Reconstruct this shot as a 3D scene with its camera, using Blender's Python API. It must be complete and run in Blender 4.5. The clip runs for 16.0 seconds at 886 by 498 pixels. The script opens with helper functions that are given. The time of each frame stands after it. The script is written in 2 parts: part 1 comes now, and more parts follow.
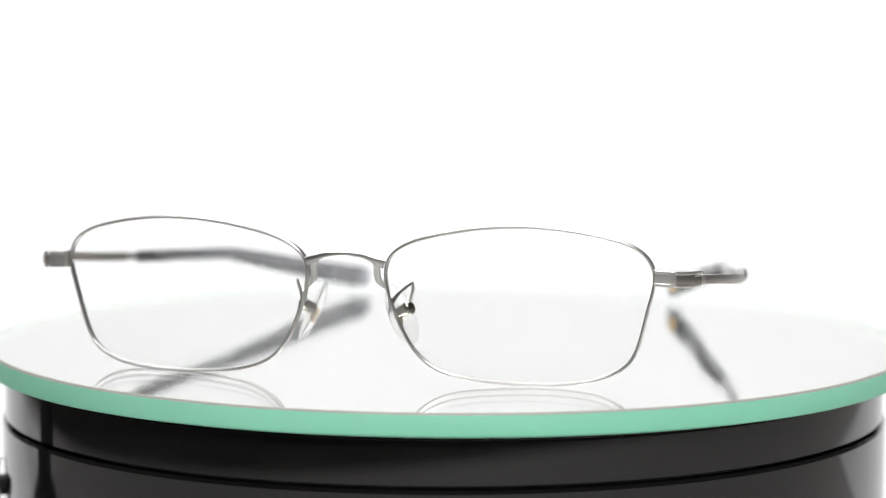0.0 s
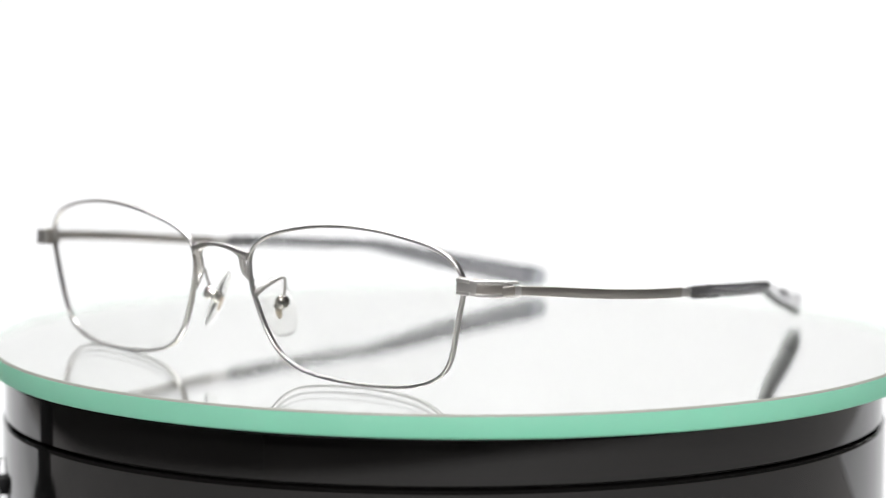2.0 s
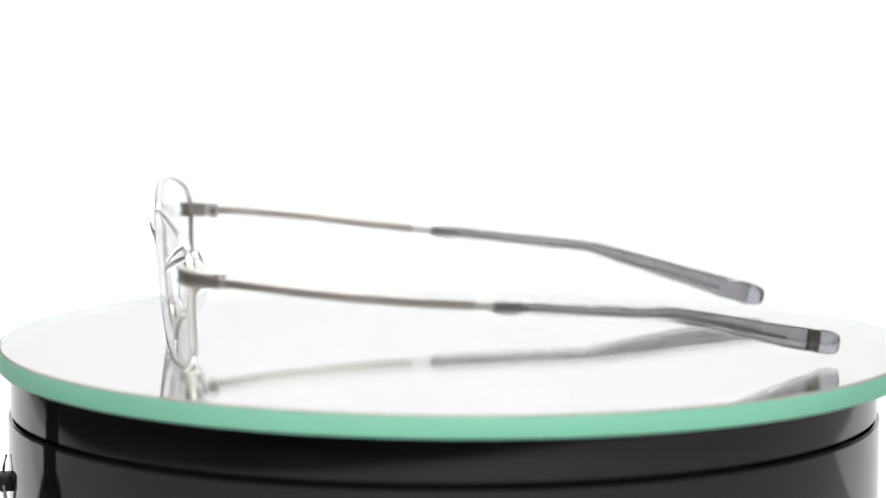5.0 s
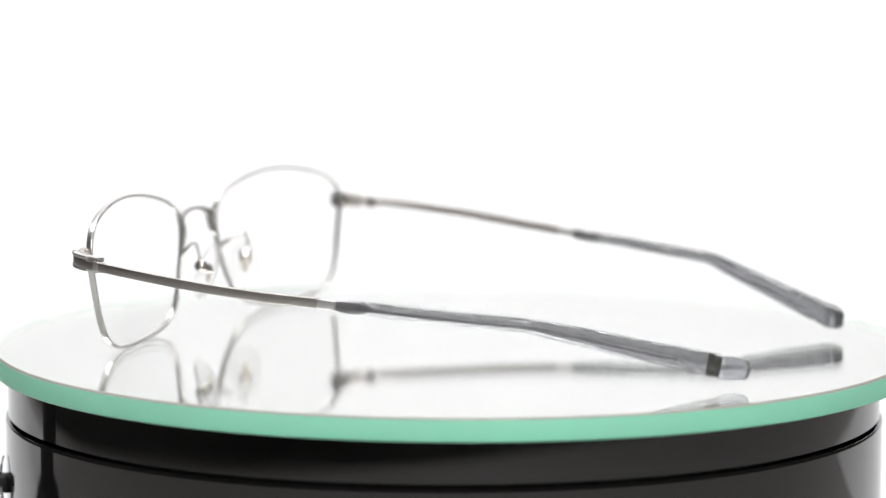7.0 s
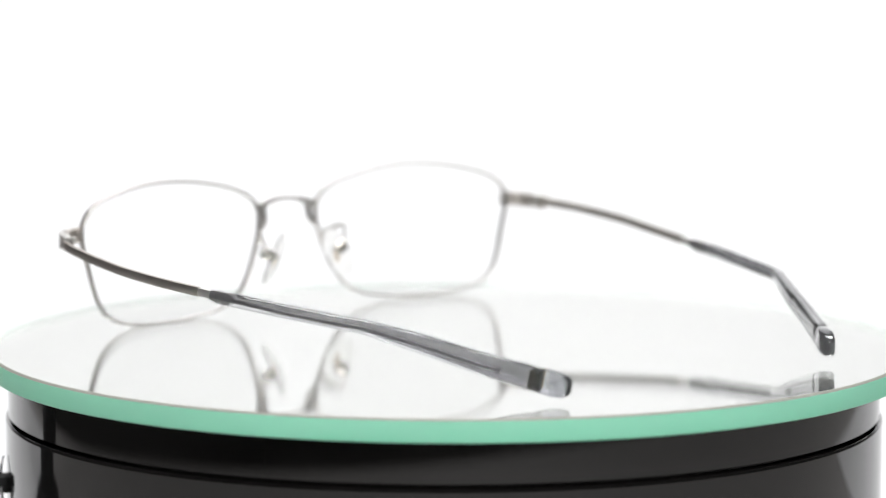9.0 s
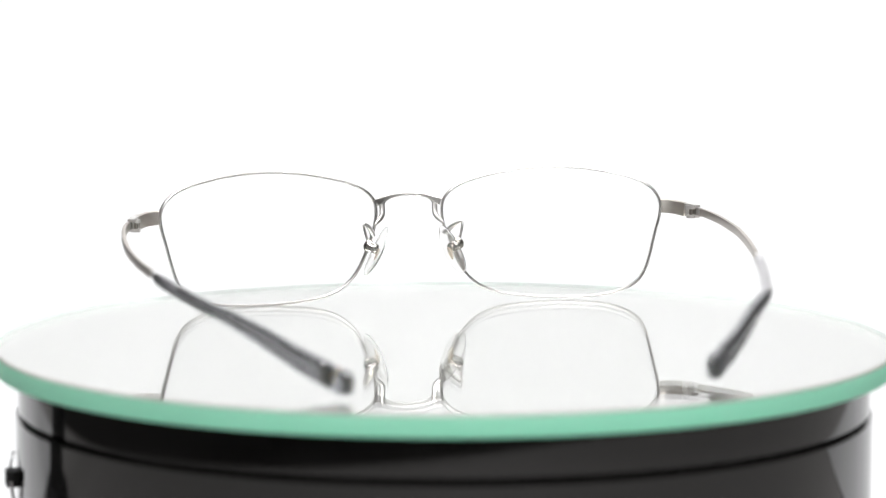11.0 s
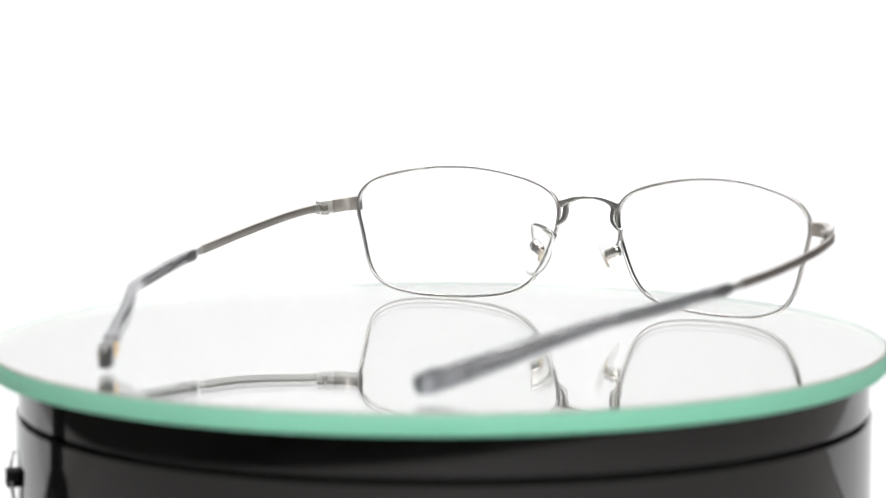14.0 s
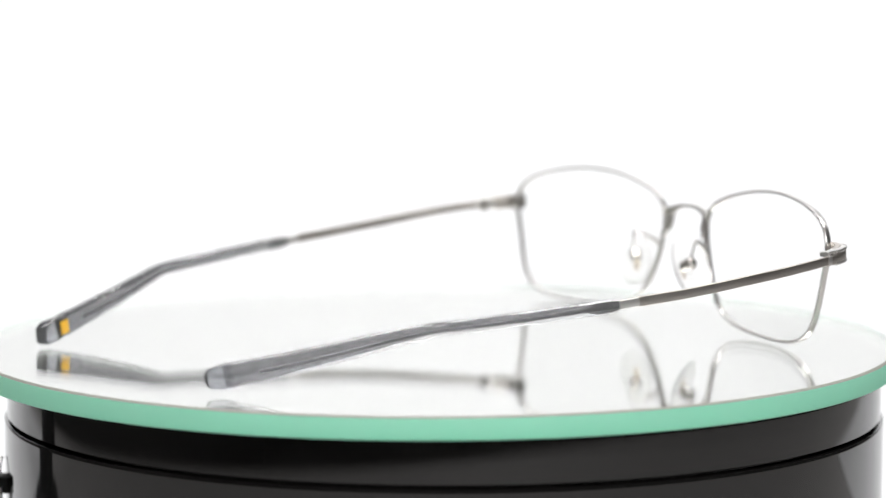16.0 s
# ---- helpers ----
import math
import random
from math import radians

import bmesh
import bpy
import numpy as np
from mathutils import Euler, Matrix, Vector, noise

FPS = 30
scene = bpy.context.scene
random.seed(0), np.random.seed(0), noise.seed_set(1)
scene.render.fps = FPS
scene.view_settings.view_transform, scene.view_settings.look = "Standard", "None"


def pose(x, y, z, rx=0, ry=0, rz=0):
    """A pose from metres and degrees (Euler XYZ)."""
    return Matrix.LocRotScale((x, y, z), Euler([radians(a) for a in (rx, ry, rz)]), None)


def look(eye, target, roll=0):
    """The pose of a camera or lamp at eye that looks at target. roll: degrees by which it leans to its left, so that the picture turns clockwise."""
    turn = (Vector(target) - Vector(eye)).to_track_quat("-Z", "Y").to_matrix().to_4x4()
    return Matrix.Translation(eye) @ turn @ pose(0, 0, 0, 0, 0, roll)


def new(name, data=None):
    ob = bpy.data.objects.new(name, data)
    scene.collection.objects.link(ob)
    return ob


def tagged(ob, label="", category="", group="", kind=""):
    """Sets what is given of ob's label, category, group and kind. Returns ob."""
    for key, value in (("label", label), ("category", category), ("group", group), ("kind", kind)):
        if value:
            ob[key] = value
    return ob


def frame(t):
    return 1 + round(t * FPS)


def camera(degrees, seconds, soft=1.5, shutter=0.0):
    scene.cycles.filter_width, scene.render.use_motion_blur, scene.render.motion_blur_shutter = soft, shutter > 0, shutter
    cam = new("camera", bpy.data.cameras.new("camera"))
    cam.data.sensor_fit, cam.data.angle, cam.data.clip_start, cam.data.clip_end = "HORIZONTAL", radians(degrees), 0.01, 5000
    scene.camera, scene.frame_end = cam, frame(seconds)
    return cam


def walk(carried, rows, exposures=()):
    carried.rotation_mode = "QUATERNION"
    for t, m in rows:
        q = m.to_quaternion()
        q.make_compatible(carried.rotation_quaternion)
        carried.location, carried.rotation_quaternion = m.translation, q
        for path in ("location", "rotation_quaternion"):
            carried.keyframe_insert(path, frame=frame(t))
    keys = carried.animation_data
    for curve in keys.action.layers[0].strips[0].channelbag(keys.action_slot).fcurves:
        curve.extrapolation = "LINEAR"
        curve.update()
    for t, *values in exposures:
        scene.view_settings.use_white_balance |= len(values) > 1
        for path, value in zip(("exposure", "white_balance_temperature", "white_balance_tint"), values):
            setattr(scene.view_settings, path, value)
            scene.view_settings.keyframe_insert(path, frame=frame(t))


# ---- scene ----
# ---- camera: a long lens in front of a small turntable; the lens breathes as it refocuses ----
FOV = 15.582
EYE = Vector((-0.0003, -0.73125, 0.11225))
PITCH = radians(6.643)
ROLL = -0.14
AXIS = Vector((0, math.cos(PITCH), -math.sin(PITCH)))
BREATH = ((0.0, 0.0), (3.2, 0.0), (3.5, -0.004), (4.0, -0.0155), (4.3, -0.0155), (6.2, -0.0065), (9.3, -0.0065),
          (11.2, -0.0295), (14.1, -0.0295), (14.5, -0.0105), (15.0, -0.004), (16.0, -0.004))

cam = camera(FOV, 16.0, soft=1.25)


FOCUS = ((0.0, 0.664), (3.2, 0.666), (3.5, 0.674), (4.0, 0.748), (4.3, 0.748), (6.2, 0.692), (7.5, 0.688), (9.3, 0.682),
         (11.2, 0.797), (14.1, 0.797), (14.5, 0.698), (15.0, 0.682), (16.0, 0.682))


def eye_at(b):
    e = EYE - AXIS * (0.73 * -b / (1 + b))
    return look(e, e + AXIS, -ROLL)


walk(cam, [(t, eye_at(b)) for t, b in BREATH])
cam.data.dof.use_dof = True
cam.data.dof.aperture_fstop = 11.4
focus = new("focus_mark")
focus.empty_display_size = 0.005
cam.data.dof.focus_object = focus

# ---- world and lamps: a small photo table in a dim room ----
world = bpy.data.worlds.new("world")
scene.world = world
world.use_nodes = True
world.node_tree.nodes["Background"].inputs[0].default_value = (0.9, 0.95, 1.0, 1)
world.node_tree.nodes["Background"].inputs[1].default_value = 0.3


def area(name, at, to, sx, sy, watts, colour=(1, 1, 1)):
    d = bpy.data.lights.new(name, "AREA")
    d.shape, d.size, d.size_y, d.energy, d.color = "RECTANGLE", sx, sy, watts, colour
    ob = new(name, d)
    ob.matrix_world = look(at, to)
    return ob


# unseen overhead strip, added to draw bright streaks along the temple tips
area("top_streak_light", (0.0, 0.10, 0.95), (0.0, 0.10, 0.0), 0.70, 0.028, 1.6)
area("softbox_front_light", (0.15, -0.95, 0.80), (0.0, 0.0, 0.0), 0.18, 0.12, 8.6)
# unseen fill, added to lift the dim room that the metal reflects
area("room_fill_light", (0.0, -1.1, 1.66), (0.0, -1.1, 0.0), 1.0, 0.5, 5.0)
area("backdrop_light_a", (-0.32, 0.36, 0.98), (-0.22, 0.54, 0.0), 0.45, 0.25, 5.1)
area("backdrop_light_b", (0.32, 0.36, 0.98), (0.12, 0.66, 0.0), 0.45, 0.25, 5.0)

# ---- materials ----


def material(name, base, rough=0.5, metal=0.0, grain=0.0, scale=400.0, bump=0.0, bump_scale=1500.0, ior=1.5, trans=0.0,
             stretch=(1, 1, 1), rough_var=0.0, coat=0.0):
    m = bpy.data.materials.new(name)
    m.use_nodes = True
    nt = m.node_tree
    b = nt.nodes["Principled BSDF"]
    b.inputs["Base Color"].default_value = (*base, 1)
    b.inputs["Roughness"].default_value = rough
    b.inputs["Metallic"].default_value = metal
    b.inputs["IOR"].default_value = ior
    b.inputs["Transmission Weight"].default_value = trans
    b.inputs["Coat Weight"].default_value = coat
    if grain or bump or rough_var:
        tc = nt.nodes.new("ShaderNodeTexCoord")
        mp = nt.nodes.new("ShaderNodeMapping")
        mp.inputs["Scale"].default_value = stretch
        nt.links.new(tc.outputs["Object"], mp.inputs[0])
        n1 = nt.nodes.new("ShaderNodeTexNoise")
        n1.inputs["Scale"].default_value = scale
        n1.inputs["Detail"].default_value = 6
        nt.links.new(mp.outputs[0], n1.inputs["Vector"])
        if grain:
            mix = nt.nodes.new("ShaderNodeMix")
            mix.data_type = "RGBA"
            mix.inputs[6].default_value = (*[c * (1 - grain) for c in base], 1)
            mix.inputs[7].default_value = (*[min(1, c * (1 + grain)) for c in base], 1)
            nt.links.new(n1.outputs[0], mix.inputs[0])
            nt.links.new(mix.outputs[2], b.inputs["Base Color"])
        if rough_var:
            mr = nt.nodes.new("ShaderNodeMapRange")
            mr.inputs[3].default_value = max(0, rough - rough_var)
            mr.inputs[4].default_value = min(1, rough + rough_var)
            nt.links.new(n1.outputs[0], mr.inputs[0])
            nt.links.new(mr.outputs[0], b.inputs["Roughness"])
        if bump:
            n2 = nt.nodes.new("ShaderNodeTexNoise")
            n2.inputs["Scale"].default_value = bump_scale
            n2.inputs["Detail"].default_value = 4
            nt.links.new(mp.outputs[0], n2.inputs["Vector"])
            bp = nt.nodes.new("ShaderNodeBump")
            bp.inputs["Strength"].default_value = bump
            bp.inputs["Distance"].default_value = 0.0002
            nt.links.new(n2.outputs[0], bp.inputs["Height"])
            nt.links.new(bp.outputs[0], b.inputs["Normal"])
    return m


TITAN = material("brushed_titanium", (0.82, 0.795, 0.775), 0.33, 1.0, 0.04, 500, stretch=(1, 0.2, 1))
# paler, partly matt copy: the end pieces' highlights put into the colour
TITAN_LIT = material("highlight_titanium", (0.86, 0.84, 0.82), 0.36, 0.85, 0.06, 700)
TITAN_DARK = material("satin_titanium", (0.36, 0.33, 0.30), 0.36, 1.0, 0.05, 500, stretch=(1, 0.2, 1))
# anti-reflection coated: hardly any surface reflection
TITAN_BAR = material("long_brushed_titanium", (0.60, 0.562, 0.525), 0.43, 1.0, 0.08, 500, stretch=(1, 0.1, 1), rough_var=0.06)
LENS = material("coated_lens", (0.964, 0.966, 0.963), 0.0, 0, ior=1.07, trans=1.0)
PAD = material("clear_silicone", (0.97, 0.965, 0.955), 0.03, 0, ior=1.065, trans=0.93)
DOME = material("polished_titanium", (0.90, 0.86, 0.82), 0.22, 1.0, 0.05, 600)
WARM_GLINT = material("warm_glint_tan", (0.84, 0.74, 0.62), 0.3, 0, 0.1, 900)
TIP = material("clear_smoke_acetate", (0.80, 0.805, 0.81), 0.03, 0, ior=1.5, trans=0.94, grain=0.03, scale=250, stretch=(1, 0.2, 1), coat=1.0)
TINT = material("smoke_grey_tint_body", (0.45, 0.445, 0.465), 0.08, 0, ior=1.06, trans=0.90, grain=0.05, scale=250, stretch=(1, 0.2, 1))
TIP_END = material("clear_grey_acetate", (0.50, 0.51, 0.54), 0.02, 0, ior=1.48, trans=0.88, coat=1.0)
CORE = material("core_wire_steel", (0.82, 0.81, 0.83), 0.35, 1.0, 0.08, 900)
OLIVE = material("dark_olive_resin", (0.07, 0.065, 0.04), 0.35, 0, 0.1, 900)
OCHRE = material("ochre_print", (0.85, 0.47, 0.03), 0.4, 0, 0.1, 900)
GLASS = material("float_glass", (0.985, 1.0, 0.992), 0.0, 0, ior=1.5, trans=1.0)
SILVER = material("pale_silvered_backing", (0.87, 0.873, 0.852), 0.0, 0.96)
MINT = material("ground_glass_edge", (0.27, 0.87, 0.60), 0.40, 0, 0.05, 60, 0.1, 800, rough_var=0.08)
# the ground edge lets part of the light through
_nt = MINT.node_tree
_tr = _nt.nodes.new("ShaderNodeBsdfTranslucent")
_tr.inputs[0].default_value = (0.78, 0.98, 0.88, 1)
_mx = _nt.nodes.new("ShaderNodeMixShader")
_mx.inputs[0].default_value = 0.34
_nt.links.new(_nt.nodes["Principled BSDF"].outputs[0], _mx.inputs[1])
_nt.links.new(_tr.outputs[0], _mx.inputs[2])
_nt.links.new(_mx.outputs[0], _nt.nodes["Material Output"].inputs[0])
# pale inner wall, added in place of the light coming through the far edge
PALE_WALL = material("pale_inner_wall", (0.91, 0.92, 0.915), 0.5)
_nt = PALE_WALL.node_tree
_tr = _nt.nodes.new("ShaderNodeBsdfTranslucent")
_tr.inputs[0].default_value = (0.95, 0.98, 0.96, 1)
_mx = _nt.nodes.new("ShaderNodeMixShader")
_mx.inputs[0].default_value = 0.3
_nt.links.new(_nt.nodes["Principled BSDF"].outputs[0], _mx.inputs[1])
_nt.links.new(_tr.outputs[0], _mx.inputs[2])
_nt.links.new(_mx.outputs[0], _nt.nodes["Material Output"].inputs[0])
ARRIS = material("ground_arris", (0.42, 0.42, 0.37), 0.6, 0, 0.08, 300)
BLACK = material("black_gloss_plastic", (0.008, 0.0076, 0.0074), 0.04, 0, 0.25, 60, stretch=(1, 1, 4), rough_var=0.03, ior=1.68)
BLACK_MATT = material("black_matt_plastic", (0.012, 0.012, 0.013), 0.5, 0, 0.2, 300)
PAPER = material("white_backdrop_paper", (0.86, 0.86, 0.87), 0.9, 0, 0.015, 6)
ROOM = material("grey_room_paint", (0.15, 0.145, 0.14), 0.9, 0, 0.06, 3, 0.1, 200)
FLOORM = material("grey_floor_vinyl", (0.07, 0.067, 0.065), 0.5, 0, 0.12, 8)
WOOD = material("table_laminate", (0.52, 0.50, 0.49), 0.4, 0, 0.04, 20)

# ---- mesh helpers ----


def part(name, bm, mat, parent=None, label="", smooth=True, mats=()):
    bmesh.ops.recalc_face_normals(bm, faces=bm.faces)
    me = bpy.data.meshes.new(name)
    bm.to_mesh(me)
    bm.free()
    for m in (mat, *mats):
        me.materials.append(m)
    if smooth:
        for poly in me.polygons:
            poly.use_smooth = True
        me.set_sharp_from_angle(angle=radians(38))
    ob = new(name, me)
    if parent is not None:
        ob.parent = parent
    if label:
        tagged(ob, label)
    return ob


def box_bm(x0, x1, y0, y1, z0, z1, bevel=0.0, segs=2):
    bm = bmesh.new()
    bmesh.ops.create_cube(bm, size=1)
    for v in bm.verts:
        v.co = Vector(((x0 + x1) / 2 + v.co.x * (x1 - x0), (y0 + y1) / 2 + v.co.y * (y1 - y0), (z0 + z1) / 2 + v.co.z * (z1 - z0)))
    if bevel:
        bmesh.ops.bevel(bm, geom=bm.edges[:], offset=bevel, segments=segs, affect="EDGES", profile=0.5)
    return bm


def rounded(w, h, r, n=3):
    """A rounded rectangle, w by h, as a closed ring of (a, b)."""
    r = min(r, w / 2 * 0.999, h / 2 * 0.999)
    out = []
    for cx, cy, a0 in ((w / 2 - r, h / 2 - r, 0), (-w / 2 + r, h / 2 - r, 90), (-w / 2 + r, -h / 2 + r, 180), (w / 2 - r, -h / 2 + r, 270)):
        for i in range(n + 1):
            a = radians(a0 + 90 * i / n)
            out.append((cx + r * math.cos(a), cy + r * math.sin(a)))
    return out


def loft(bm, rings, closed=False, caps=True):
    vs = [[bm.verts.new(p) for p in ring] for ring in rings]
    n = len(vs[0])
    m = len(vs)
    for i in range(m if closed else m - 1):
        a, b = vs[i], vs[(i + 1) % m]
        for k in range(n):
            bm.faces.new((a[k], a[(k + 1) % n], b[(k + 1) % n], b[k]))
    if caps and not closed:
        bm.faces.new(vs[0])
        bm.faces.new(vs[-1])
    return bm


def tube(path, radius, n=10, taper=None):
    """A round wire along a path of points."""
    bm = bmesh.new()
    pts = [Vector(p) for p in path]
    rings = []
    up = Vector((0, 0, 1))
    for i, p in enumerate(pts):
        d = (pts[min(i + 1, len(pts) - 1)] - pts[max(i - 1, 0)]).normalized()
        side = d.cross(up)
        if side.length < 0.2:
            side = d.cross(Vector((1, 0, 0)))
        side.normalize()
        nor = side.cross(d)
        r = radius if taper is None else radius * taper[i]
        rings.append([p + (side * math.cos(2 * math.pi * k / n) + nor * math.sin(2 * math.pi * k / n)) * r for k in range(n)])
    return loft(bm, rings)


def smooth_path(points, per=8):
    """A Catmull-Rom path through the points."""
    pts = [Vector(p) for p in points]
    out = []
    for i in range(len(pts) - 1):
        a, b, c, d = pts[max(i - 1, 0)], pts[i], pts[i + 1], pts[min(i + 2, len(pts) - 1)]
        for k in range(per):
            t = k / per
            out.append(0.5 * (2 * b + (c - a) * t + (2 * a - 5 * b + 4 * c - d) * t * t + (3 * b - a - 3 * c + d) * t ** 3))
    return out + [pts[-1]]


def lathe(profile, n=192):
    bm = bmesh.new()
    return loft(bm, [[(r * math.cos(2 * math.pi * k / n), r * math.sin(2 * math.pi * k / n), z) for k in range(n)] for r, z in profile])


# ---- the room, the table and the backdrop ----
TABLE = -0.072


def room():
    for name, b in (("wall_north", (-2.0, 2.0, 1.60, 1.68, -0.82, 1.7)), ("wall_south", (-2.0, 2.0, -2.08, -2.0, -0.82, 1.7)),
                    ("wall_east", (2.0, 2.08, -2.0, 1.60, -0.82, 1.7)), ("wall_west", (-2.08, -2.0, -2.0, 1.60, -0.82, 1.7))):
        tagged(part(name, box_bm(*b), ROOM, smooth=False), "plain grey painted wall of the dim studio", "wall", kind="structure")
    tagged(part("floor", box_bm(-2, 2, -2, 1.6, -0.86, -0.82), FLOORM, smooth=False), "grey vinyl studio floor", "floor", kind="structure")
    tagged(part("ceiling", box_bm(-2, 2, -2, 1.6, 1.7, 1.76), ROOM, smooth=False), "plain grey studio ceiling", "ceiling", kind="structure")


def backdrop():
    top = [(0.12, TABLE + 0.0018), (0.24, TABLE + 0.0018), (0.34, TABLE + 0.0018)]
    r, y1 = 0.55, 0.95
    for i in range(0, 17):
        a = radians(90 * i / 16)
        top.append((y1 - r + r * math.sin(a), TABLE + 0.0018 + r * (1 - math.cos(a))))
    top += [(y1, 0.7), (y1, 1.30)]
    bm = bmesh.new()
    w = 0.378
    under = []
    for k, (y, z) in enumerate(top):
        a = top[max(k - 1, 0)]
        b = top[min(k + 1, len(top) - 1)]
        d = Vector((b[0] - a[0], b[1] - a[1])).normalized()
        under.append((y + d.y * 0.0012, z - d.x * 0.0012))
    ring = top + under[::-1]
    loft(bm, [[(x, y, z) for y, z in ring] for x in (-w, -w / 2, 0, w / 2, w)])
    tagged(part("backdrop", bm, PAPER), "seamless white paper backdrop curving up behind the turntable", "backdrop", kind="structure")


def table():
    t = new("photo_table")
    tagged(t, "pale grey laminate table with a rounded front under the paper sweep", "table")
    # a rounded front, straight sides towards the back
    cx, r = 0.05, 0.475
    edge = [(cx + r * math.cos(radians(180 + 3 * k)), r * math.sin(radians(180 + 3 * k))) for k in range(61)] + [(cx + r, 1.0), (cx - r, 1.0)]
    bm = bmesh.new()
    loft(bm, [[(cx + (x - cx) * (1 - e / r), y * (1 - e / r), z) for x, y in edge]
              for e, z in ((0.004, TABLE - 0.03), (0.0, TABLE - 0.027), (0.0, TABLE - 0.003), (0.001, TABLE - 0.001), (0.004, TABLE))])
    part("tabletop", bm, WOOD, t)
    for x, y in ((cx - 0.24, -0.24), (cx + 0.24, -0.24), (cx - 0.38, 0.94), (cx + 0.38, 0.94)):
        part("leg", box_bm(x - 0.025, x + 0.025, y - 0.025, y + 0.025, -0.82, TABLE - 0.03, 0.002), WOOD, t)


def dark_streak_post():
    """An unseen slim black post beside the paper's front edge, with an arm to the lamp above the paper; added for the
    dark streak in the base's gloss.
    """
    t = new("dark_streak_post")
    tagged(t, "unseen slim matt black post added for the dark streak reflected in the glossy base", "lamp stand")
    x, y = -0.29, 0.083
    bm = lathe([(0.004, 0.0), (0.031, 0.0), (0.031, 0.004), (0.026, 0.007), (0.019, 0.008), (0.004, 0.008)], 48)
    bmesh.ops.translate(bm, verts=bm.verts, vec=(x, y, TABLE + 0.0002))
    part("foot", bm, BLACK_MATT, t)
    bm = lathe([(0.004, TABLE + 0.008), (0.018, TABLE + 0.008), (0.018, 0.30), (0.0165, 0.303), (0.011, 0.304), (0.011, 0.985), (0.004, 0.985)], 32)
    bmesh.ops.translate(bm, verts=bm.verts, vec=(x, y, 0))
    part("pole", bm, BLACK_MATT, t)
    part("arm", tube([(x, y, 0.975), (x, 0.20, 1.00), (-0.315, 0.35, 1.012)], 0.008, 12), BLACK_MATT, t)


# ---- the turntable base ----


def turntable():
    b = new("turntable_base")
    tagged(b, "glossy black plastic round turntable base on a pale grey table", "turntable")
    R = 0.0994
    part("upper_ring", lathe([(0.02, 0.0008), (R - 0.0006, 0.0008), (R - 0.0001, 0.0006), (R, 0.0003), (R, 0.0000), (R, -0.0084), (R, -0.0087), (R - 0.0001, -0.0088), (R - 0.0030, -0.0088), (0.02, -0.0088)]), BLACK, b)
    R2 = 0.1000
    part("housing", lathe([(0.02, -0.0090), (R - 0.0022, -0.0090), (R - 0.0020, -0.0096), (R2 - 0.0003, -0.0096), (R2 - 0.0001, -0.0097), (R2, -0.0100), (R2, -0.0104), (R2, -0.068), (R2, -0.0693), (R2 - 0.001, TABLE + 0.0004), (0.02, TABLE + 0.0004)]), BLACK, b)
    az = math.atan2(-0.019, -0.098)
    def at(r, tang, z):
        return (r * math.cos(az) - tang * math.sin(az), r * math.sin(az) + tang * math.cos(az), z)
    bm = box_bm(-1, 1, -1, 1, -1, 1, 0.18)
    for v in bm.verts:
        v.co = at(0.1012 + v.co.x * 0.0014, v.co.y * 0.0030, -0.0238 + v.co.z * 0.0019)
    latch = part("latch", bm, BLACK_MATT, b, "small black catch on the side of the housing")
    for tg, z0 in ((0.0012, -0.0250), (0.0040, -0.0240)):
        part("latch_wire", tube([at(0.1016, tg, z0), at(0.1010, tg + 0.0004, z0 - 0.004), at(0.1008, tg + 0.0007, z0 - 0.012), at(0.1006, tg + 0.0008, -0.060)], 0.00032, 8), CORE, latch)
    part("latch_wire", tube([at(0.1006, -0.0016, -0.0180), at(0.1012, -0.0016, -0.0205), at(0.1014, -0.0014, -0.0225)], 0.00028, 8), BLACK_MATT, latch)
    part("spindle", lathe([(0.004, 0.0012), (0.019, 0.0012), (0.019, -0.0085), (0.004, -0.0085)], 48), BLACK_MATT, b)
    return b


# ---- the mirror disc ----
DISC_TOP = 0.0062
DISC_R = 0.1047


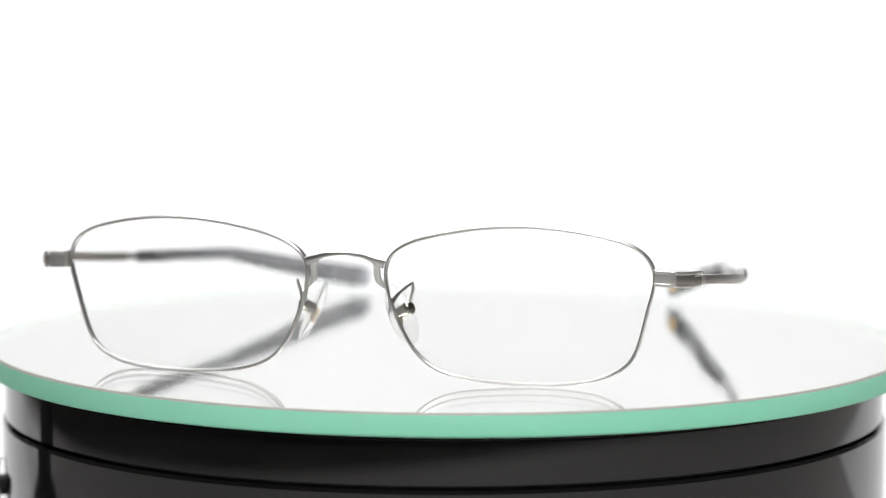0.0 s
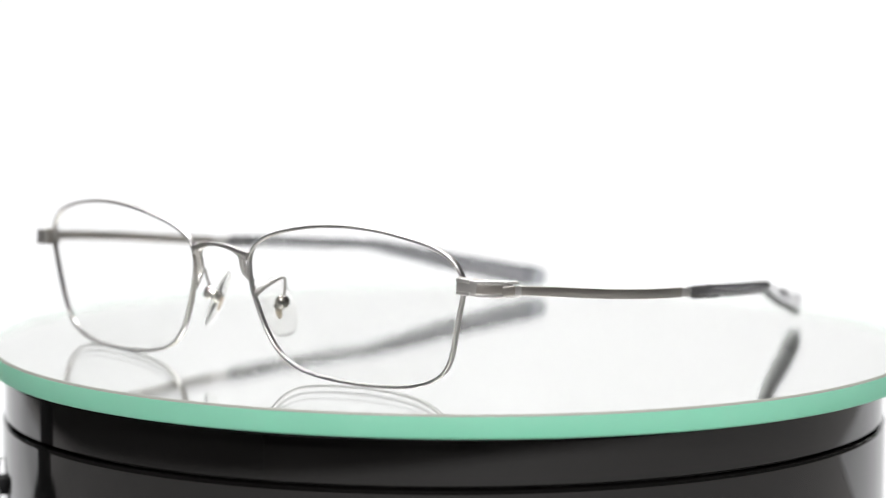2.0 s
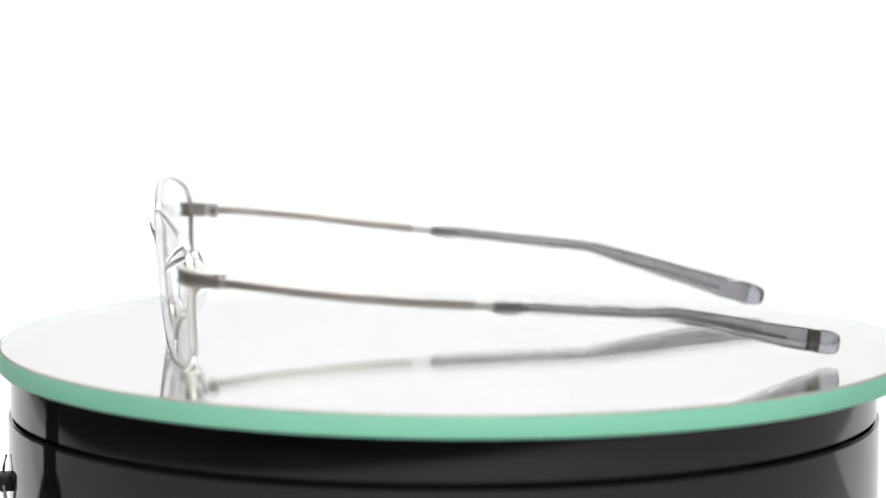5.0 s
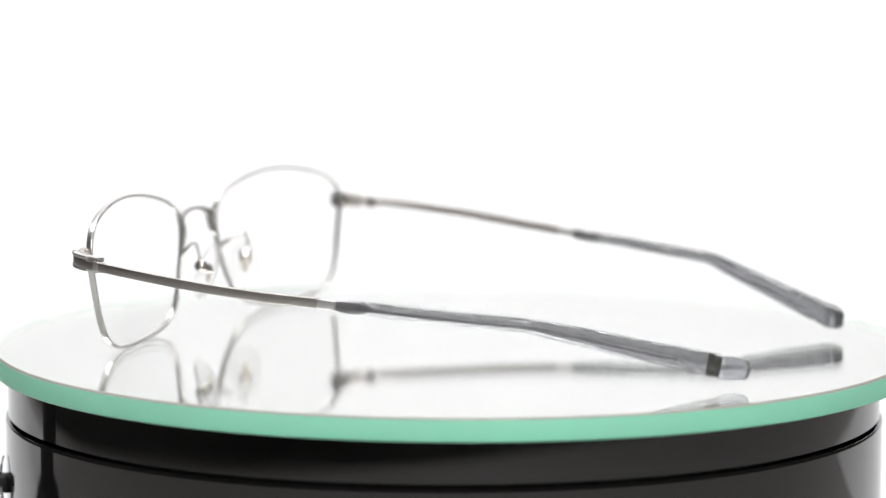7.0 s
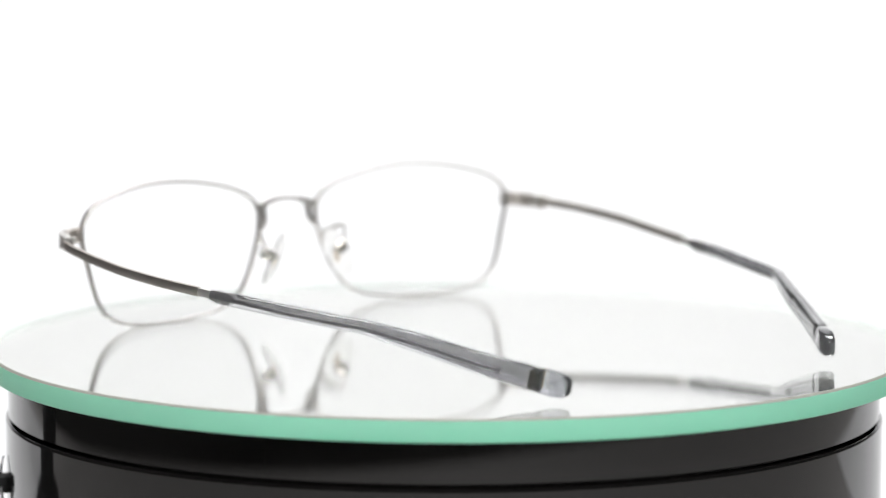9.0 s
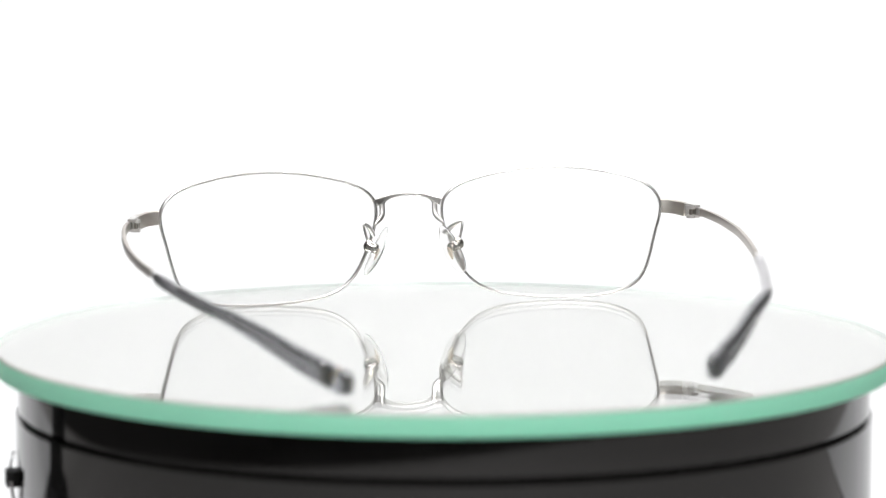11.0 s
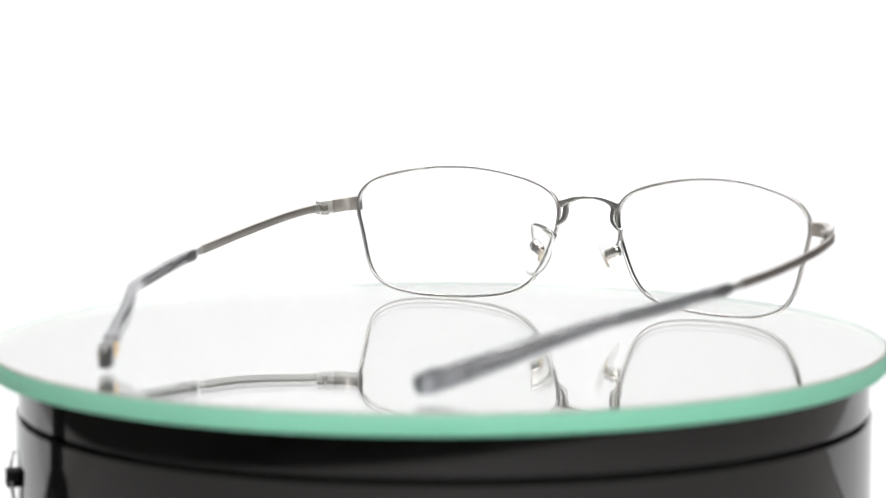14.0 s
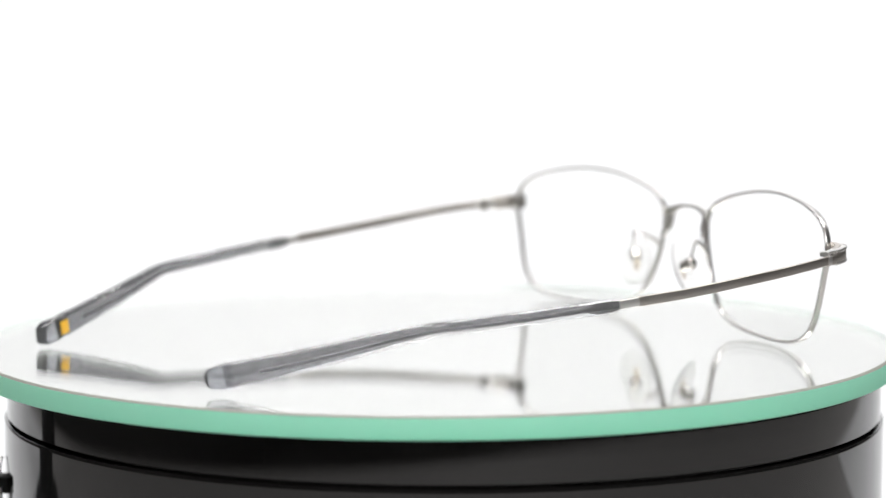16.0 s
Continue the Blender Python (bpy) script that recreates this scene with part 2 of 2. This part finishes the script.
def mirror_disc():
    d = new("mirror_disc")
    tagged(d, "round mirror glass plate with green ground edge on the turntable", "mirror")
    bm = bmesh.new()
    n = 256
    r = DISC_R - 0.0006
    ztop, zbot = DISC_TOP, 0.0014
    loft(bm, [[(q * math.cos(2 * math.pi * k / n), q * math.sin(2 * math.pi * k / n), ztop) for k in range(n)] for q in (r, 0.05)], caps=False)
    bm.verts.ensure_lookup_table()
    bm.faces.new(bm.verts[n:2 * n])
    pane = part("glass_pane", bm, GLASS, d, smooth=False)
    pane.visible_shadow = False
    bm = lathe([(0.001, zbot), (DISC_R - 0.0005, zbot), (DISC_R - 0.0005, 0.0012), (0.001, 0.0012)], n)
    part("backing", bm, SILVER, d, "pale silvered backing under the glass", smooth=False)
    rnd = random.Random(4)
    bm = bmesh.new()
    for k in range(26):
        a, q = rnd.uniform(0, 6.283), 0.098 * math.sqrt(rnd.random())
        w = rnd.uniform(0.00005, 0.00011)
        bmesh.ops.create_icosphere(bm, subdivisions=1, radius=w, matrix=Matrix.Translation((q * math.cos(a), q * math.sin(a), ztop + w * 0.8)))
    tagged(part("dust", bm, PAPER, d), kind="stuff")
    e = DISC_R
    bm = bmesh.new()
    prof = [(e - 0.0006, ztop), (e - 0.00005, ztop - 0.00045), (e, ztop - 0.00055), (e, zbot + 0.0002), (e - 0.0004, 0.0012), (e - 0.00055, 0.0012), (e - 0.00075, zbot + 0.0001), (e - 0.00075, ztop - 0.0001)]
    loft(bm, [[(q * math.cos(2 * math.pi * k / n), q * math.sin(2 * math.pi * k / n), z) for k in range(n)] for q, z in prof], caps=False)
    bm.faces.ensure_lookup_table()
    for i, fc in enumerate(bm.faces):
        fc.material_index = 1 if i < n else (2 if i >= 6 * n else 0)
    part("edge", bm, MINT, d, "mint green ground glass edge", mats=(ARRIS, PALE_WALL))
    return d


# ---- the spectacles, in their own axes: x to the wearer's left temple, y back, z up ----
OUTLINE = ((26.6, 0.0), (29.0, 7.2), (25.5, 12.5), (18.3, 14.7), (11.6, 16.0), (5.1, 16.7), (-1.6, 16.7), (-8.3, 16.2), (-14.8, 15.0), (-21.7, 13.4), (-27.7, 9.8),
           (-27.5, 3.1), (-25.0, -3.6), (-22.2, -9.8), (-17.2, -14.1), (-10.5, -15.6), (-3.8, -16.2), (2.8, -16.5), (9.5, -16.3), (16.4, -15.6), (22.9, -12.7), (25.2, -6.8))
XC, ZC = 35.9, 23.25
YAW = -15.262
GX, GY = -20.78, -63.81


def outline(a):
    """The lens outline, a closed B-spline, at the angle a of its run."""
    n = len(OUTLINE)
    t = a / (2 * math.pi) % 1 * n
    j, f = int(t), t - int(t)
    w = ((1 - f) ** 3 / 6, (3 * f ** 3 - 6 * f * f + 4) / 6, (-3 * f ** 3 + 3 * f * f + 3 * f + 1) / 6, f ** 3 / 6)
    return sum(w[k] * OUTLINE[(j - 1 + k) % n][0] for k in range(4)), sum(w[k] * OUTLINE[(j - 1 + k) % n][1] for k in range(4))


def lens_point(a, grow=0.0, share=1.0, back=0.0):
    """A point of the lens outline at the angle a, moved outwards, inwards by a share, or back; in millimetres."""
    u, w = outline(a)
    n = math.hypot(u, w)
    u, w = u * (1 + grow / n) * share, w * (1 + grow / n) * share
    return Vector((XC + u, 3.4 + 0.1264 * u - 0.0881 * w + 0.00643 * (u * u + w * w) / 2 + back, ZC + w))


BOW = ((12.0, 0.0), (40.0, 1.0), (71.0, 1.35), (109.0, 2.1), (126.0, 1.8), (154.0, -0.2))


def bow(y):
    """How far the wearer's right temple spreads beyond the left one, y back from the front."""
    for (y0, b0), (y1, b1) in zip(BOW, BOW[1:]):
        if y <= y1:
            return b0 + (b1 - b0) * max(0, (y - y0) / (y1 - y0))
    return BOW[-1][1]


def mm(v, s=1):
    # the wearer's right half sits a little further forward
    if s > 0:
        return Vector(v) / 1000
    y = v[1] - 0.004 * abs(v[0]) - 2.0 * min(1, max(0, (v[1] - 12) / 55))
    return Vector((-v[0] - bow(v[1]), y, v[2] + 0.5 * max(0, 1 - abs(v[1] - 42) / 28))) / 1000


TEMPLE = ((66.5, 8.6, 28.5), (70.2, 11.0, 28.6), (72.6, 16.0, 28.6), (74.2, 24.0, 27.8), (74.8, 33.0, 26.7), (74.7, 44.0, 25.4), (73.6, 56.0, 24.2), (71.9, 67.0, 23.3),
          (70.6, 74.0, 22.6), (68.9, 82.0, 21.9), (66.4, 92.0, 21.0), (63.9, 101.0, 20.2), (62.2, 107.0, 19.7), (60.4, 111.5, 19.2), (57.5, 116.5, 17.9),
          (53.2, 124.0, 15.9), (47.8, 135.0, 13.0), (42.8, 144.3, 10.75), (38.3, 152.8, 8.85))


def strip(path, size, s, n=3):
    """A bar along the path; size(i, f) gives its width across, height and corner radius."""
    bm = bmesh.new()
    rings = []
    m = len(path)
    for i, p in enumerate(path):
        d = (path[min(i + 1, m - 1)] - path[max(i - 1, 0)]).normalized()
        side = d.cross(Vector((0, 0, 1))).normalized()
        up = side.cross(d)
        w, h, r = size(i / (m - 1))
        rings.append([mm(p + side * a + up * b, s) for a, b in rounded(w, h, r, n)])
    return loft(bm, rings)


def cut(path, y0, y1):
    return [p for p in path if y0 <= p.y <= y1]


def spectacles():
    g = new("eyeglasses")
    tagged(g, "thin silver titanium eyeglasses with smoke grey temple tips on the mirror", "eyeglasses")
    turn = Matrix.Translation((GX / 1000, GY / 1000, 0)) @ Euler((0, 0.0021, radians(YAW))).to_matrix().to_4x4()
    made = []

    def add(name, bm, mat, parent=None, label="", smooth=True, mats=()):
        ob = part(name, bm, mat, None, label, smooth, mats)
        made.append((ob, parent))
        return ob

    path = smooth_path(TEMPLE, 24)
    for s in (1, -1):
        # rim
        bm = bmesh.new()
        rings = []
        n = 160
        for i in range(n):
            a = 2 * math.pi * i / n
            p0, p1 = lens_point(a - 0.01), lens_point(a + 0.01)
            d = (p1 - p0).normalized()
            nrm = Vector((0.126 - 0, -1, -0.088)).normalized()
            out = d.cross(nrm).normalized()
            dep = out.cross(d)
            c = lens_point(a)
            rings.append([mm(c + out * u + dep * w, s) for u, w in rounded(0.68, 1.5, 0.33, 4)])
        loft(bm, rings, closed=True)
        rim = add("rim", bm, TITAN)
        # lens
        bm = bmesh.new()
        n = 120
        shares = [0.999, 0.93, 0.8, 0.6, 0.4, 0.2]
        for back, flip in ((-0.5, 1), (0.5, -1)):
            cen = bm.verts.new(mm(lens_point(0, share=0.0, back=back), s))
            loops = [[bm.verts.new(mm(lens_point(2 * math.pi * k / n, -0.3, sh, back), s)) for k in range(n)] for sh in shares]
            for la, lb in zip(loops, loops[1:]):
                for k in range(n):
                    bm.faces.new((la[k], la[(k + 1) % n], lb[(k + 1) % n], lb[k]))
            for k in range(n):
                bm.faces.new((loops[-1][k], loops[-1][(k + 1) % n], cen))
            if flip == 1:
                first = loops[0]
            else:
                for k in range(n):
                    bm.faces.new((first[k], first[(k + 1) % n], loops[0][(k + 1) % n], loops[0][k]))
        lens = add("lens", bm, LENS, label="clear lens")
        # end piece: a stepped block that turns the corner to the hinge
        ep = smooth_path([(64.2, 7.3, 29.75), (66.3, 7.7, 29.6), (68.2, 8.8, 29.4), (69.7, 11.0, 29.15), (70.8, 13.8, 28.95)], 6)
        end = add("end_piece", strip([p + Vector((0.1, -0.15, 0)) for p in ep], lambda f: (1.8, 3.2, 0.25), s), TITAN_LIT)
        add("inner_plate", strip([p + Vector((-0.35, 0.45, 0)) for p in ep[:-4]], lambda f: (1.3, 3.5, 0.25), s), TITAN_BAR, end)
        add("side_block", strip([p + Vector((0.18, -0.22, 0)) for p in ep[11:-2]], lambda f: (1.8, 2.1, 0.2), s), TITAN_BAR, end, "satin brown titanium side block")
        for dz in (1.32, -1.32):
            lug = [p + Vector((0.0, 0, dz)) for p in smooth_path([(69.3, 10.5, 29.3), (70.8, 13.6, 29.05), (71.8, 16.2, 28.85)], 5)]
            add("hinge_lug", strip(lug, lambda f: (1.7, 0.6, 0.22), s), TITAN_LIT, end)
            # a ridge along the front block and one along the side block, with a bright notch between
            for part_of in (ep[:9], ep[11:-2]):
                band = [p + Vector((0.22, -0.32, dz)) for p in part_of]
                add("ridge", strip(band, lambda f: (1.9, 0.75, 0.18), s), TITAN_LIT, end)
            add("knuckle", tube([mm((70.4, 15.0, 28.7 + dz * 0.55), s), mm((70.4, 15.0, 28.7 + dz * 1.2), s)], 0.00115, 16), TITAN_LIT, end)
        add("hinge_screw", tube([mm((70.4, 15.0, 27.15), s), mm((70.4, 15.0, 30.3), s)], 0.00045, 12), TITAN_DARK, end)
        # temple
        bar = cut(path, 15.9, 68.2 if s == 1 else 67.4)
        tm = add("temple", strip(bar, lambda f: (1.0, 1.95 + 0.15 * f, 0.2), s), TITAN_BAR, label="flat brushed titanium temple bar")
        add("hinge_arm", strip(cut(path, 12.4, 15.2), lambda f: (0.9, 1.9, 0.2), s), TITAN_BAR, tm)
        add("hinge_collar", strip(cut(path, 14.9, 16.3), lambda f: (1.15, 2.2, 0.3), s), TITAN_LIT, tm, "hinge collar in the paler highlight titanium")
        neck = cut(path, 66.8, 74.5)
        add("neck", strip(neck, lambda f: (0.8, 1.85, 0.2), s), TITAN_LIT, tm)
        core = [p - Vector((0, 0, 0.35 * min(1, max(0, (p.y - 80) / 12)))) for p in cut(path, 72.0, 139.0 if s == 1 else 142.0)]

        def core_size(f):
            if f < 0.075:
                return 0.95, 2.15, 0.25
            if f < 0.115:
                return 0.95, 2.15 - 1.25 * (f - 0.075) / 0.04, 0.3
            return 0.7, 0.8, 0.3
        add("core_wire", strip(core, core_size, s), CORE, tm, "dark grey metal core inside the tip")
        sleeve = cut(path, 71.9, 152.3 if s == 1 else 151.4)
        def tip_size(f):
            grow = min(1, max(0, (f - 0.5) / 0.45))
            w, h = 2.7 + 0.7 * grow, 3.05 + 2.4 * grow
            # a rounded bulb behind a shallow waist
            e = min(1.0, (1 - f) / 0.048)
            k = 0.12 + 0.88 * math.sqrt(max(0, 1 - (1 - e) ** 2))
            b = min(1.0, 0.78 + f / 0.03 * 0.22) * (1 - 0.07 * math.exp(-((f - 0.925) / 0.010) ** 2))
            return w * k * b, h * (0.22 + 0.78 * k) * b, 1.15 * k
        bm = strip(sleeve, tip_size, s, 4)
        ends = mm((0, 146.8, 0), s).y
        for fc in bm.faces:
            if fc.calc_center_median().y > ends:
                fc.material_index = 1
        add("temple_tip", bm, TIP, tm, "glossy smoke grey temple tip, its tint carried by an added inner body", mats=(TIP_END,))

        # added inner body: less light through the thick middle, put into a darker shape
        def tint_size(f):
            grow = min(1, max(0, (f - 0.5) / 0.45))
            return (2.7 + 0.7 * grow) * 0.62, (3.05 + 2.4 * grow) * (0.50 + 0.32 * grow), 0.5
        add("tint_body", strip([p + Vector((0, 0, 0.25)) for p in cut(path, 72.1, 146.9 if s == 1 else 148.3)], tint_size, s), TINT, tm, "added smoke grey inner body that darkens the middle of the temple tip")
        if s == 1:
            dot = [p - Vector((1.38, 0.76, 0)) for p in cut(path, 144.0, 146.8)]
            add("tip_mark", strip(dot, lambda f: (0.35, 3.1, 0.15), s), OCHRE, tm, "small ochre mark inside the tip")
            band = cut(path, 144.1, 146.7)
            add("dark_band", strip(band, lambda f: (2.2, 3.5 + 0.5 * math.sin(9 * f), 0.5), s), OLIVE, tm, "dark olive band inside the tip")
        # nose pad on its bent arm
        pa = smooth_path([(9.4, 2.4, 23.4), (10.4, 4.6, 25.2), (12.0, 7.2, 26.7), (12.6, 8.2, 26.6), (12.3, 8.6, 24.6), (11.6, 8.9, 22.4)], 6)
        arm = add("pad_arm", tube([mm(p, s) for p in pa], 0.00044, 10, [1.7 - 0.95 * min(1, k / 16) for k in range(len(pa))]), TITAN)
        hx, tx = Vector((-0.40, 0.10, 0.91)).normalized(), Vector((0.42, 0.90, 0.08))
        tx = (tx - hx * tx.dot(hx)).normalized()
        nx = hx.cross(tx)
        bm = bmesh.new()
        loft(bm, [[mm(Vector((10.9, 8.9, 21.2)) + nx * (e * 1.3) + (tx * math.cos(k * math.pi / 12) + hx * math.sin(k * math.pi / 12)) * q, s) for k in range(24)]
                  for e, q in ((-1.45, 0.5), (-1.35, 1.0), (-1.1, 1.4), (-0.7, 1.58), (-0.2, 1.45), (0.2, 1.3), (1.3, 1.3), (1.55, 1.1), (1.65, 0.7))])
        add("pad_box", bm, DOME, arm)
        bm = bmesh.new()
        loft(bm, [[mm(Vector((10.9, 8.9, 21.2)) - nx * e + (tx * math.cos(k * math.pi / 8) + hx * math.sin(k * math.pi / 8)) * q, s) for k in range(16)]
                  for e, q in ((1.2, 0.9), (1.55, 0.85), (1.65, 0.6))])
        add("pad_screw", bm, TITAN_DARK, arm)
        bm = bmesh.new()
        bmesh.ops.create_uvsphere(bm, u_segments=36, v_segments=20, radius=1.0)
        for v in bm.verts:
            x, y, z = v.co
            # an upright oval, thicker in the middle, dished towards the box
            v.co = mm(Vector((9.3, 9.6, 19.9)) + nx * (x * 1.15 - 0.5 * (y * y + z * z)) + tx * (y * 3.7 * (1 - 0.15 * z)) + hx * (z * 6.8), s)
        add("nose_pad", bm, PAD, arm, "clear silicone nose pad")
        # tan plate standing in for the warm reflections beside the pad box
        bm = bmesh.new()
        loft(bm, [[mm(Vector((9.35, 9.55, 19.2)) + nx * e + tx * (q * 0.7 * math.cos(k * math.pi / 8)) + hx * (q * 1.7 * math.sin(k * math.pi / 8)), s) for k in range(16)]
                  for e, q in ((-0.25, 0.8), (-0.15, 1.0), (0.15, 1.0), (0.25, 0.8))])
        add("warm_glint", bm, WARM_GLINT, arm, "pale tan plate added inside the pad for the warm reflections there")
        # bridge legs
        leg = smooth_path([(4.4, 0.75, 33.05), (5.9, 0.95, 32.4), (6.75, 1.2, 31.2), (6.75, 1.5, 29.7), (6.95, 1.9, 28.2), (7.8, 2.3, 27.1), (8.9, 2.7, 26.2)], 6)
        made.append((part("bridge_leg", strip_flat(leg, lambda f: 0.7 + 0.7 * math.sin(math.pi * min(1, f * 1.05)) ** 0.7, 1.1, s), TITAN), "bridge"))
    arch = smooth_path([(8.4, 1.5, 31.6), (6.6, 1.0, 32.3), (4.0, 0.6, 33.2), (0, 0.4, 33.6), (-4.0, 0.6, 33.2), (-6.6, 1.0, 32.3), (-8.4, 1.5, 31.6)], 8)
    bridge = add("bridge", strip_flat(arch, lambda f: 0.8 + 1.3 * abs(2 * f - 1) ** 1.5, 1.5, 1), TITAN)
    for ob, parent in made:
        if parent == "bridge":
            ob.parent = bridge
        elif parent is not None:
            ob.parent = parent
        else:
            ob.parent = g
        ob.data.transform(turn)
    return g


def strip_flat(path, h, depth, s):
    """A flat bar in the plane of the front: h across in that plane, depth from front to back."""
    bm = bmesh.new()
    rings = []
    m = len(path)
    for i, p in enumerate(path):
        d = (path[min(i + 1, m - 1)] - path[max(i - 1, 0)]).normalized()
        up = Vector((0, 1, 0)).cross(d).normalized()
        bk = d.cross(up)
        rings.append([mm(p + up * a + bk * b, s) for a, b in rounded(h(i / (m - 1)), depth, 0.3, 3)])
    return loft(bm, rings)


room()
backdrop()
table()
dark_streak_post()
turntable()
disc = mirror_disc()
glasses = spectacles()

# ---- what moves: the plate and the spectacles turn with it ----
TURN = ((0.0, 0.0), (2.0, -28.28), (4.0, -56.23), (6.5, -91.39), (9.0, -125.91), (11.5, -161.18), (14.0, -195.79), (16.0, -223.99))


def angle_at(t):
    for (t0, a0), (t1, a1) in zip(TURN, TURN[1:]):
        if t <= t1:
            return a0 + (a1 - a0) * (t - t0) / (t1 - t0)
    return TURN[-1][1]


def motions():
    times = [i * 0.5 for i in range(33)]
    nrm = Vector((0.0030, 0.0025, 1)).normalized()
    lean = Vector((0, 0, 1)).rotation_difference(nrm).to_matrix().to_4x4()
    off = Matrix.Translation((0.0009, 0.0023, 0))
    walk(disc, [(t, pose(0, 0, 0, 0, 0, angle_at(t)) @ off @ lean) for t in times])
    # the plate runs a touch low on one side
    walk(glasses, [(t, pose(0, 0, 0, 0, -0.3, 0) @ pose(0, 0, 0, 0, 0, angle_at(t))) for t in times])
    walk(focus, [(t, Matrix.Translation(EYE + AXIS * d)) for t, d in FOCUS])


motions()
